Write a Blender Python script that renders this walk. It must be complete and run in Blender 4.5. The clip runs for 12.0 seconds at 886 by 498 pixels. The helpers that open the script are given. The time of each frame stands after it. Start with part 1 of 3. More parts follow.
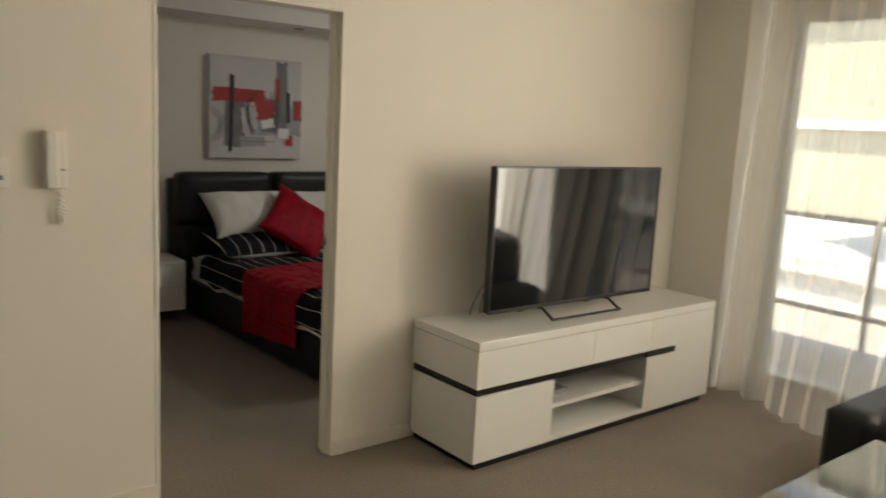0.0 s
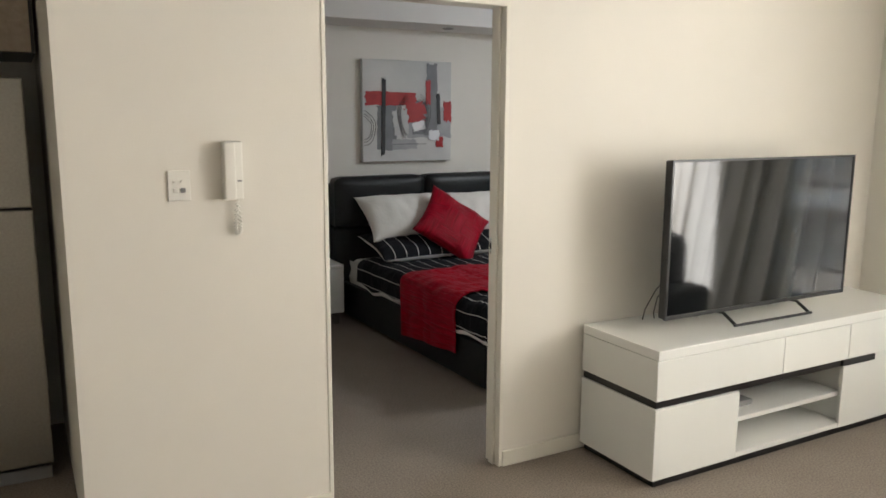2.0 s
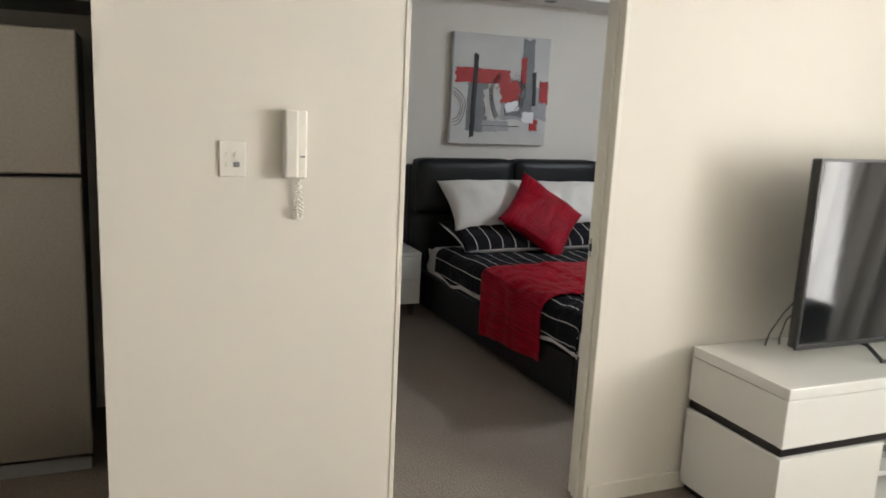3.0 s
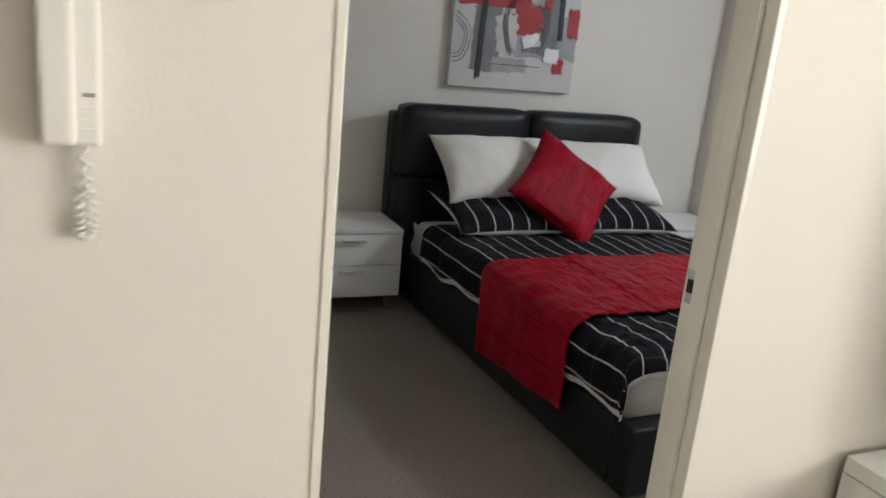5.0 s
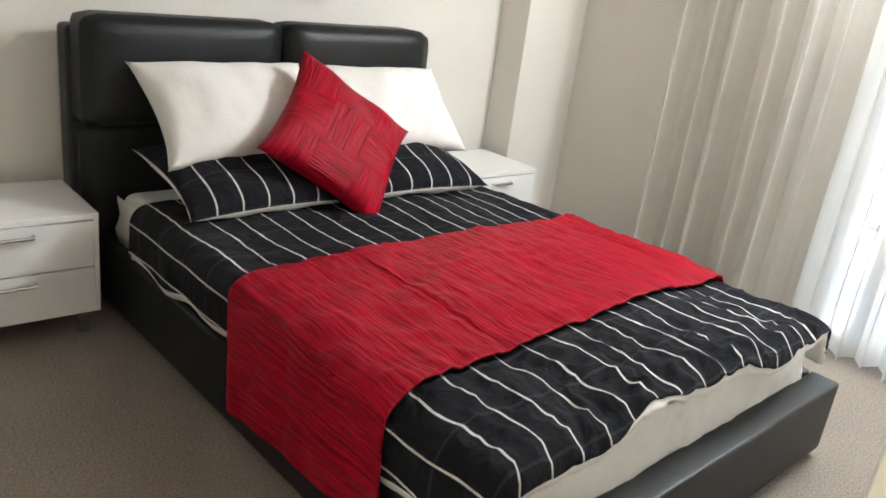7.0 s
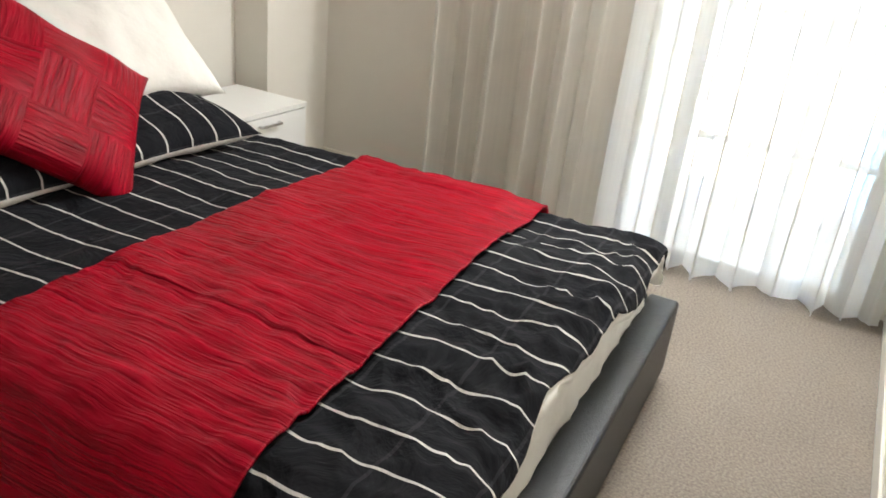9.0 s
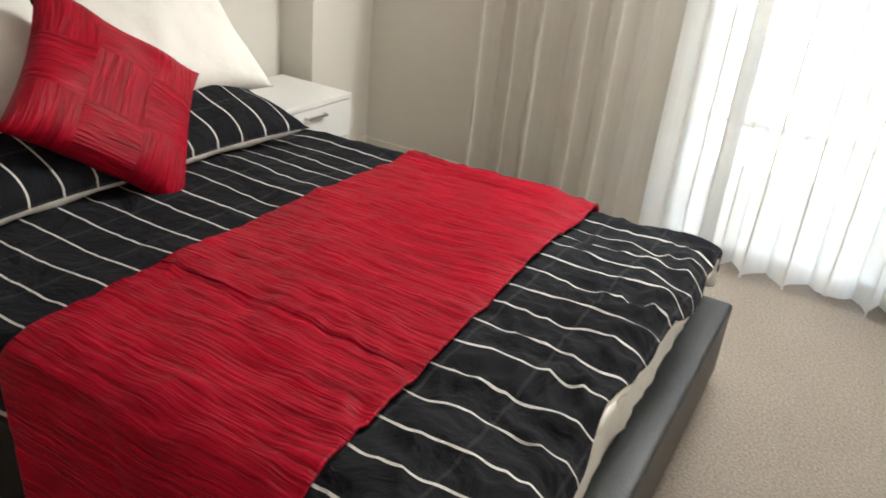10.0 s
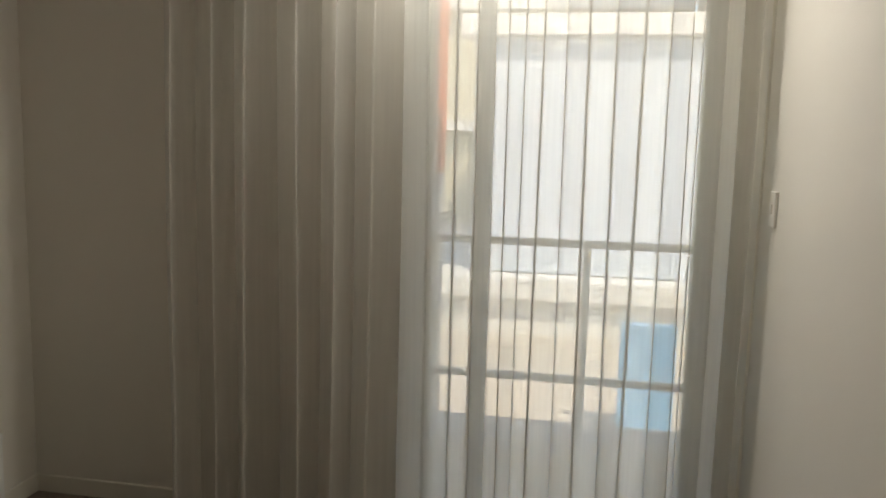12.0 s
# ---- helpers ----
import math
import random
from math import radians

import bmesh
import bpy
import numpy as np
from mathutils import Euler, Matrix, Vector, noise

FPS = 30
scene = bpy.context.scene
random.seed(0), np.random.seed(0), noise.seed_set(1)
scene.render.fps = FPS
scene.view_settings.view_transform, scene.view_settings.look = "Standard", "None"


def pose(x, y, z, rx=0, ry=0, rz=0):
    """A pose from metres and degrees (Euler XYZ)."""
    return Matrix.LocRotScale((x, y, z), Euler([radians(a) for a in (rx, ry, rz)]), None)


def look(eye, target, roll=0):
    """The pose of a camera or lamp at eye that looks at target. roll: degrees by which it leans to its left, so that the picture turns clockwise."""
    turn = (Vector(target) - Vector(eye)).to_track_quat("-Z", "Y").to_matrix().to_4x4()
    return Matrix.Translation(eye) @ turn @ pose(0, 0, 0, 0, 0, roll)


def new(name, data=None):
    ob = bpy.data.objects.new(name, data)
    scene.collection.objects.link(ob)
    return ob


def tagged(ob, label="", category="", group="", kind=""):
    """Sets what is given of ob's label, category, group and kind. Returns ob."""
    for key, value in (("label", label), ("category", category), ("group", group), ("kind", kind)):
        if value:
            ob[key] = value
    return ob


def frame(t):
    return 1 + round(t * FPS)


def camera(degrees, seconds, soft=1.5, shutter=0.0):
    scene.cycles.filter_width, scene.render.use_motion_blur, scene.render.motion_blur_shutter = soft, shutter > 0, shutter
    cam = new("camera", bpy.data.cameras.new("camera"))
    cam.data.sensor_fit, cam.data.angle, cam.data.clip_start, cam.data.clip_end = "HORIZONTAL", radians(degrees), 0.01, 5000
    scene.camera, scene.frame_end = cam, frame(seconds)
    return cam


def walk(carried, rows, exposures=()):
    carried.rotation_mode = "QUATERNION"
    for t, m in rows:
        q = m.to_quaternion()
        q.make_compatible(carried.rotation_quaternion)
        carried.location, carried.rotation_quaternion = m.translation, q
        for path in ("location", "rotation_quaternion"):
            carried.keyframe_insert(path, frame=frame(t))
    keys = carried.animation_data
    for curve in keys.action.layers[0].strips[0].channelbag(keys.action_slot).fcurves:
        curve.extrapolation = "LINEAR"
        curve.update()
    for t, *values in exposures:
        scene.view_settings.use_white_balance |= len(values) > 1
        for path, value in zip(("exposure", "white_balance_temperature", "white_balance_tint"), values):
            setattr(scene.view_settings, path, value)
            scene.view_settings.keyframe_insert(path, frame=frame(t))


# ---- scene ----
cam = camera(59.3, 12.0, soft=1.6, shutter=0.3)
PATH = [
    (0, (0.864, 0.453, 1.580), (2.109, 1.985, 1.260), 3.0),
    (0.2, (0.840, 0.387, 1.563), (1.973, 2.010, 1.280), 2.5),
    (0.5, (0.808, 0.422, 1.583), (1.850, 2.105, 1.291), 1.9),
    (1, (0.804, 0.438, 1.579), (1.766, 2.163, 1.263), 1.8),
    (1.5, (0.821, 0.491, 1.578), (1.762, 2.222, 1.236), 1.5),
    (2, (0.840, 0.653, 1.578), (1.792, 2.380, 1.241), 0.3),
    (2.5, (0.898, 0.837, 1.555), (1.822, 2.568, 1.168), 1.5),
    (3, (1.028, 1.078, 1.545), (1.790, 2.886, 1.162), 2.8),
    (3.2, (1.075, 1.181, 1.543), (1.813, 2.997, 1.151), 3.3),
    (4.8, (1.510, 2.175, 1.470), (2.234, 3.957, 0.921), 6.0),
    (5, (1.572, 2.314, 1.460), (2.343, 4.085, 0.940), 5.6),
    (5.5, (1.715, 2.600, 1.474), (2.585, 4.325, 0.957), 3.9),
    (6, (1.906, 2.896, 1.437), (2.803, 4.601, 0.859), 8.2),
    (6.5, (2.021, 3.184, 1.416), (3.120, 4.754, 0.843), 8.3),
    (7, (2.138, 3.436, 1.414), (3.419, 4.810, 0.729), 7.6),
    (7.5, (2.291, 3.634, 1.390), (3.570, 5.000, 0.684), 5.7),
    (7.7, (2.328, 3.688, 1.383), (3.658, 5.002, 0.674), 5.2),
    (9.5, (2.405, 3.923, 1.365), (4.057, 4.679, 0.527), 6.6),
    (10, (2.412, 3.954, 1.405), (3.980, 4.839, 0.534), 5.7),
    (10.5, (2.492, 4.004, 1.450), (4.033, 4.998, 0.651), 4.5),
    (11, (2.661, 4.063, 1.502), (4.458, 4.745, 0.949), 4.8),
    (11.5, (2.930, 4.031, 1.463), (4.814, 4.467, 1.101), 4.2),
    (11.8, (2.927, 4.080, 1.465), (4.839, 4.460, 1.195), 2.8),
    (12, (2.932, 4.140, 1.481), (4.852, 4.490, 1.229), 1.5),
]
EXPOSURES = [(0.0, 2.45, 7250, 10), (0.5, 2.95, 6850, 10), (1.5, 3.15, 6350, 10), (3.0, 3.3, 6150, 10), (5.0, 3.4, 6050, 10), (5.8, 3.6, 6000, 10), (6.1, 3.9, 6000, 10), (6.5, 4.45, 6100, 10), (7.5, 4.55, 6700, 10), (9.5, 4.35, 6850, 10), (10.5, 4.3, 6950, 10), (11.0, 3.85, 7050, 10), (11.5, 2.8, 7600, 10), (12.0, 2.35, 7700, 10)]
walk(cam, [(t, look(eye, target, roll)) for t, eye, target, roll in PATH], EXPOSURES)

# ---- light ----
world = bpy.data.worlds.new("world")
scene.world = world
world.use_nodes = True
sky = world.node_tree.nodes.new("ShaderNodeTexSky")
sky.sky_type, sky.sun_disc = "NISHITA", False
sky.sun_elevation, sky.sun_rotation = radians(55), radians(230)
world.node_tree.links.new(sky.outputs[0], world.node_tree.nodes["Background"].inputs[0])
world.node_tree.nodes["Background"].inputs[1].default_value = 0.15
sun = new("sun", bpy.data.lights.new("sun", "SUN"))
sun.data.energy, sun.data.angle, sun.data.color = 2.2, radians(0.6), (1.0, 0.95, 0.88)
sun.matrix_world = look((-6.5, -9.0, 22), (5.5, 1.0, 0.0))



def window_lamp(name, at, wide, high, watts, color, tip=0.0):
    """An area lamp for the sky's light, set at a window and shining into the room."""
    lamp = new(name, bpy.data.lights.new(name, "AREA"))
    lamp.data.shape, lamp.data.size, lamp.data.size_y = "RECTANGLE", wide, high
    lamp.data.energy, lamp.data.color = watts, color
    lamp.matrix_world = look(at, (at[0] - 1.0, at[1], at[2] - tip))
    return lamp


window_lamp("living_window_light", (5.70, -0.15, 1.25), 2.9, 2.1, 40.0, (1.0, 0.96, 0.90))
# Added fill lamp under the ceiling, on the room side of the curtain.
window_lamp("bedroom_fill_light", (5.53, 4.42, 2.40), 0.7, 0.30, 3.6, (0.92, 0.955, 1.0), 1.6)

# ---- materials ----
def material(name, color, rough=0.5, metal=0.0, grain=None, bump=None, spec=0.5, mottled=0.06, scale=3.0):
    """A surface with large faint mottling, optional fine grain (scale, strength) and bump (scale, metres)."""
    m = bpy.data.materials.new(name)
    m.use_nodes = True
    n, l = m.node_tree.nodes, m.node_tree.links
    b = n["Principled BSDF"]
    b.inputs["Roughness"].default_value, b.inputs["Metallic"].default_value = rough, metal
    b.inputs["Specular IOR Level"].default_value = spec
    tc = n.new("ShaderNodeTexCoord")
    big = n.new("ShaderNodeTexNoise")
    big.inputs["Scale"].default_value, big.inputs["Detail"].default_value = scale, 4
    l.new(tc.outputs["Object"], big.inputs["Vector"])
    ramp = n.new("ShaderNodeMix")
    ramp.data_type = "RGBA"
    c = Vector(color)
    ramp.inputs[6].default_value = (*(c * (1 - mottled)), 1)
    ramp.inputs[7].default_value = (*(c * (1 + mottled)), 1)
    l.new(big.outputs[0], ramp.inputs[0])
    out = ramp.outputs[2]
    if grain:
        fine = n.new("ShaderNodeTexNoise")
        fine.inputs["Scale"].default_value, fine.inputs["Detail"].default_value = grain[0], 3
        l.new(tc.outputs["Object"], fine.inputs["Vector"])
        span = n.new("ShaderNodeMapRange")
        span.inputs[1].default_value, span.inputs[2].default_value = 0.3, 0.7
        span.inputs[3].default_value, span.inputs[4].default_value = 1 - grain[1], 1 + grain[1]
        l.new(fine.outputs[0], span.inputs[0])
        mul = n.new("ShaderNodeMix")
        mul.data_type, mul.blend_type = "RGBA", "MULTIPLY"
        mul.inputs[0].default_value = 1
        l.new(out, mul.inputs[6])
        l.new(span.outputs[0], mul.inputs[7])
        out = mul.outputs[2]
    l.new(out, b.inputs["Base Color"])
    if bump:
        nz = n.new("ShaderNodeTexNoise")
        nz.inputs["Scale"].default_value, nz.inputs["Detail"].default_value = bump[0], 4
        l.new(tc.outputs["Object"], nz.inputs["Vector"])
        bp = n.new("ShaderNodeBump")
        bp.inputs["Strength"].default_value, bp.inputs["Distance"].default_value = 1.0, bump[1]
        l.new(nz.outputs[0], bp.inputs["Height"])
        l.new(bp.outputs[0], b.inputs["Normal"])
    return m


WALL = material("cream_wall_paint", (0.80, 0.768, 0.70), 0.6, bump=(180, 0.0006), mottled=0.02)
CEIL = material("white_ceiling_paint", (0.84, 0.83, 0.80), 0.7, bump=(150, 0.0005), mottled=0.02)
TRIM = material("semi_gloss_trim_paint", (0.80, 0.77, 0.69), 0.35, mottled=0.02)
CARPET = material("taupe_carpet", (0.285, 0.243, 0.205), 0.95, grain=(120, 0.26), bump=(120, 0.005), spec=0.1, mottled=0.14)
LACQUER = material("white_gloss_lacquer", (0.82, 0.83, 0.80), 0.12, mottled=0.01)
SATIN = material("white_satin_board", (0.82, 0.82, 0.79), 0.35, mottled=0.015)
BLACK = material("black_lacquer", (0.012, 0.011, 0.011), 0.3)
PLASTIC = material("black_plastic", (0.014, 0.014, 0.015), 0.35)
SCREEN = material("dark_screen_glass", (0.010, 0.011, 0.012), 0.06, spec=0.7, mottled=0.0)
LEATHER = material("black_leather", (0.009, 0.011, 0.012), 0.42, spec=0.38, bump=(140, 0.0015), grain=(60, 0.2), mottled=0.15)
STEEL = material("brushed_steel", (0.40, 0.385, 0.35), 0.38, 1.0, grain=(90, 0.06))
CHROME = material("satin_chrome", (0.62, 0.62, 0.62), 0.25, 1.0)
COTTON = material("white_cotton", (0.80, 0.78, 0.73), 0.9, bump=(13, 0.006), spec=0.15, mottled=0.03)
IVORY = material("ivory_plastic", (0.82, 0.80, 0.74), 0.4, mottled=0.01)
GREYPL = material("grey_plastic", (0.25, 0.25, 0.25), 0.5)
WOOD = material("taupe_wood_laminate", (0.36, 0.29, 0.22), 0.45, grain=(40, 0.12))
ALU = material("grey_green_aluminium", (0.60, 0.64, 0.63), 0.4, 0.4)
CONCRETE = material("pale_render", (0.72, 0.71, 0.69), 0.8, grain=(25, 0.08), mottled=0.06, scale=0.6)
GREYWALL = material("pale_blue_grey_render", (0.56, 0.62, 0.70), 0.8, grain=(20, 0.06), mottled=0.06, scale=0.5)
SOFFIT = material("cream_render", (0.55, 0.51, 0.39), 0.8, mottled=0.05)
TERRACOTTA = material("terracotta_paint", (0.70, 0.18, 0.07), 0.7, mottled=0.08)
BLUE = material("blue_paint", (0.20, 0.48, 0.78), 0.5, mottled=0.06)
PAVER = material("sandy_tiles", (0.50, 0.45, 0.38), 0.8, grain=(30, 0.12), mottled=0.12)
TAUPE = material("taupe_render", (0.40, 0.365, 0.32), 0.85, grain=(18, 0.08), mottled=0.08, scale=0.5)
GROUND = material("grey_ground", (0.22, 0.21, 0.19), 0.9, grain=(3, 0.2), mottled=0.2, scale=0.1)


def sheer_material(name, color, clear):
    m = bpy.data.materials.new(name)
    m.use_nodes = True
    n, l = m.node_tree.nodes, m.node_tree.links
    n.remove(n["Principled BSDF"])
    d, t, tr = n.new("ShaderNodeBsdfDiffuse"), n.new("ShaderNodeBsdfTranslucent"), n.new("ShaderNodeBsdfTransparent")
    for k in (d, t):
        k.inputs["Color"].default_value = (*color, 1)
    tr.inputs["Color"].default_value = (0.98, 0.97, 0.95, 1)
    a, b = n.new("ShaderNodeMixShader"), n.new("ShaderNodeMixShader")
    a.inputs[0].default_value = 0.74
    tc, wv, mr = n.new("ShaderNodeTexCoord"), n.new("ShaderNodeTexNoise"), n.new("ShaderNodeMapRange")
    mp = n.new("ShaderNodeMapping")
    mp.inputs["Scale"].default_value = (60, 60, 2)
    wv.inputs["Scale"].default_value = 1.0
    l.new(tc.outputs["Object"], mp.inputs[0])
    l.new(mp.outputs[0], wv.inputs["Vector"])
    l.new(wv.outputs[0], mr.inputs[0])
    mr.inputs[3].default_value, mr.inputs[4].default_value = clear - 0.06, clear + 0.06
    l.new(mr.outputs[0], b.inputs[0])
    l.new(d.outputs[0], a.inputs[1])
    l.new(t.outputs[0], a.inputs[2])
    l.new(a.outputs[0], b.inputs[1])
    l.new(tr.outputs[0], b.inputs[2])
    l.new(b.outputs[0], n["Material Output"].inputs[0])
    return m


SHEER = sheer_material("white_sheer_voile", (0.86, 0.85, 0.82), 0.22)
SHEER_CREAM = sheer_material("cream_sheer_voile", (0.68, 0.64, 0.56), 0.38)


def glass_material(name, tint, rough=0.0):
    m = bpy.data.materials.new(name)
    m.use_nodes = True
    b = m.node_tree.nodes["Principled BSDF"]
    b.inputs["Base Color"].default_value = (*tint, 1)
    b.inputs["Transmission Weight"].default_value, b.inputs["Roughness"].default_value = 1.0, rough
    b.inputs["IOR"].default_value = 1.45
    return m


GLASS = glass_material("clear_glass", (0.96, 0.98, 0.97))


def striped_material():
    """Black cotton with thin white woven stripes across u, and faint dark ones across v."""
    m = bpy.data.materials.new("black_cotton_white_stripes")
    m.use_nodes = True
    n, l = m.node_tree.nodes, m.node_tree.links
    b = n["Principled BSDF"]
    b.inputs["Roughness"].default_value, b.inputs["Specular IOR Level"].default_value = 0.85, 0.12
    uv, sep = n.new("ShaderNodeUVMap"), n.new("ShaderNodeSeparateXYZ")
    uv.uv_map = "UVMap"
    l.new(uv.outputs[0], sep.inputs[0])

    def band(out, period, half):
        a = n.new("ShaderNodeMath"); a.operation = "PINGPONG"; a.inputs[1].default_value = period / 2
        l.new(out, a.inputs[0])
        c = n.new("ShaderNodeMath"); c.operation = "LESS_THAN"; c.inputs[1].default_value = half
        l.new(a.outputs[0], c.inputs[0])
        return c.outputs[0]

    white, dark = band(sep.outputs[0], 0.101, 0.0031), band(sep.outputs[1], 0.17, 0.004)
    nz = n.new("ShaderNodeTexNoise"); nz.inputs["Scale"].default_value = 6; nz.inputs["Detail"].default_value = 3
    l.new(uv.outputs[0], nz.inputs["Vector"])
    base = n.new("ShaderNodeMix"); base.data_type = "RGBA"
    base.inputs[6].default_value, base.inputs[7].default_value = (0.009, 0.0095, 0.012, 1), (0.016, 0.0165, 0.020, 1)
    l.new(nz.outputs[0], base.inputs[0])
    m1 = n.new("ShaderNodeMix"); m1.data_type = "RGBA"
    l.new(dark, m1.inputs[0]); l.new(base.outputs[2], m1.inputs[6]); m1.inputs[7].default_value = (0.030, 0.031, 0.035, 1)
    m2 = n.new("ShaderNodeMix"); m2.data_type = "RGBA"
    l.new(white, m2.inputs[0]); l.new(m1.outputs[2], m2.inputs[6]); m2.inputs[7].default_value = (0.62, 0.60, 0.56, 1)
    l.new(m2.outputs[2], b.inputs["Base Color"])
    fold = n.new("ShaderNodeTexNoise"); fold.inputs["Scale"].default_value = 6.5; fold.inputs["Detail"].default_value = 5
    fold.inputs["Distortion"].default_value = 0.6
    l.new(uv.outputs[0], fold.inputs["Vector"])
    bp = n.new("ShaderNodeBump"); bp.inputs["Distance"].default_value = 0.05; bp.inputs["Strength"].default_value = 1.0
    l.new(fold.outputs[0], bp.inputs["Height"]); l.new(bp.outputs[0], b.inputs["Normal"])
    return m


STRIPED = striped_material()


def pleated_material(name, patched):
    """Red satin, pinched into fine irregular pleats that run along v, or in square patches turned against one another."""
    m = bpy.data.materials.new(name)
    m.use_nodes = True
    n, l = m.node_tree.nodes, m.node_tree.links
    b = n["Principled BSDF"]
    b.inputs["Roughness"].default_value, b.inputs["Specular IOR Level"].default_value = 0.42, 0.13
    uv = n.new("ShaderNodeUVMap")
    uv.uv_map = "UVMap"

    def pleats(scale):
        mp, nz = n.new("ShaderNodeMapping"), n.new("ShaderNodeTexNoise")
        mp.inputs["Scale"].default_value = scale
        nz.inputs["Scale"].default_value, nz.inputs["Detail"].default_value, nz.inputs["Distortion"].default_value = 1, 3, 0.5
        l.new(uv.outputs[0], mp.inputs[0])
        l.new(mp.outputs[0], nz.inputs["Vector"])
        return nz.outputs[0]

    height = pleats((82, 5.0, 1))
    if patched:
        ck, mx = n.new("ShaderNodeTexChecker"), n.new("ShaderNodeMix")
        ck.inputs["Scale"].default_value = 5.8
        l.new(uv.outputs[0], ck.inputs["Vector"])
        l.new(ck.outputs[1], mx.inputs[0])
        l.new(height, mx.inputs[2])
        l.new(pleats((5.0, 82, 1)), mx.inputs[3])
        height = mx.outputs[0]
    # Valleys take the darker red: shade between the pleats, put into the colour.
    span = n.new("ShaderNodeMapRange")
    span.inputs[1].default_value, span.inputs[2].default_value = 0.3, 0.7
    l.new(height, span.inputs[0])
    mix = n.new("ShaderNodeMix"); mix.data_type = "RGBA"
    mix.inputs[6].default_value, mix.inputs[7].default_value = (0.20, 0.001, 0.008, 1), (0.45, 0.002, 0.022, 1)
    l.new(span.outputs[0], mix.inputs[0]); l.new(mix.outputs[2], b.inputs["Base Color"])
    bp = n.new("ShaderNodeBump"); bp.inputs["Distance"].default_value = 0.012; bp.inputs["Strength"].default_value = 1.0
    l.new(height, bp.inputs["Height"]); l.new(bp.outputs[0], b.inputs["Normal"])
    return m


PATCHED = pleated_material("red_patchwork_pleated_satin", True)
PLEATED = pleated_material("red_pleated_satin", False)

# ---- building helpers ----
def mesh_object(name, bm, mat, parent=None, smooth=False, label=""):
    me = bpy.data.meshes.new(name)
    bm.normal_update()
    bm.to_mesh(me)
    bm.free()
    for mm in (mat if isinstance(mat, (list, tuple)) else [mat]):
        me.materials.append(mm)
    if smooth:
        for p in me.polygons:
            p.use_smooth = True
    ob = new(name, me)
    if parent:
        ob.parent = parent
        at, up = Vector(), parent
        while up:
            at, up = at + up.location, up.parent
        ob.matrix_parent_inverse = Matrix.Translation(at).inverted() if parent.parent is None else Matrix()
    if label:
        tagged(ob, label)
    return ob


def part(name, bm, mat, parent, label="", smooth=False):
    return mesh_object(name, bm, mat, parent, smooth, label)


def box(x0, x1, y0, y1, z0, z1, bevel=0.0, bm=None, segments=2):
    bm = bm or bmesh.new()
    r = bmesh.ops.create_cube(bm, size=1.0)
    for v in r["verts"]:
        v.co = Vector(((x0 + x1) / 2 + v.co.x * (x1 - x0), (y0 + y1) / 2 + v.co.y * (y1 - y0), (z0 + z1) / 2 + v.co.z * (z1 - z0)))
    if bevel:
        es = list({e for v in r["verts"] for e in v.link_edges})
        bmesh.ops.bevel(bm, geom=es, offset=bevel, segments=segments, affect="EDGES", profile=0.5)
    return bm


def rod(a, b, r, bm=None, sides=10):
    bm = bm or bmesh.new()
    a, b = Vector(a), Vector(b)
    m = Matrix.Translation((a + b) / 2) @ (b - a).to_track_quat("Z", "Y").to_matrix().to_4x4()
    bmesh.ops.create_cone(bm, cap_ends=True, segments=sides, radius1=r, radius2=r, depth=(b - a).length, matrix=m)
    return bm


def tube(points, r, sides=8):
    """A bent tube through the points."""
    bm = bmesh.new()
    rings = []
    pts = [Vector(p) for p in points]
    for i, p in enumerate(pts):
        d = (pts[min(i + 1, len(pts) - 1)] - pts[max(i - 1, 0)]).normalized()
        q = d.to_track_quat("Z", "Y")
        rings.append([bm.verts.new(p + q @ Vector((r * math.cos(k * math.tau / sides), r * math.sin(k * math.tau / sides), 0))) for k in range(sides)])
    for a, b in zip(rings, rings[1:]):
        for k in range(sides):
            bm.faces.new((a[k], a[(k + 1) % sides], b[(k + 1) % sides], b[k]))
    bm.faces.new(rings[0][::-1]), bm.faces.new(rings[-1])
    return bm


def empty(name, at=(0, 0, 0), **tags):
    ob = new(name)
    ob.empty_display_size = 0.1
    ob.location = at
    return tagged(ob, **tags)


def structure(name, bm, mat, label, category):
    return tagged(mesh_object(name, bm, mat), label, category, kind="structure")


def grid_sheet(nu, nv, place, uvof=None, closed=False):
    """A sheet of nu x nv cells: place(i/nu, j/nv) gives the point."""
    bm = bmesh.new()
    uvl = bm.loops.layers.uv.new("UVMap")
    vs = [[bm.verts.new(place(i / nu, j / nv)) for j in range(nv + 1)] for i in range(nu + 1)]
    for i in range(nu):
        for j in range(nv):
            f = bm.faces.new((vs[i][j], vs[i + 1][j], vs[i + 1][j + 1], vs[i][j + 1]))
            f.smooth = True
            if uvof:
                for lp, (a, b) in zip(f.loops, ((i, j), (i + 1, j), (i + 1, j + 1), (i, j + 1))):
                    lp[uvl].uv = uvof(a / nu, b / nv)
    return bm


# ---- the plan ----
WY0, WY1 = 3.45, 3.555          # wall between living room and bedroom
DX0, DX1, DH = 1.868, 2.689, 2.04  # its doorway
HY = 6.57                      # headboard wall
CX = 5.72                      # outer wall, inner face
LX, LY = -2.6, -3.2            # far limits of the living room
CEILZ = 2.55

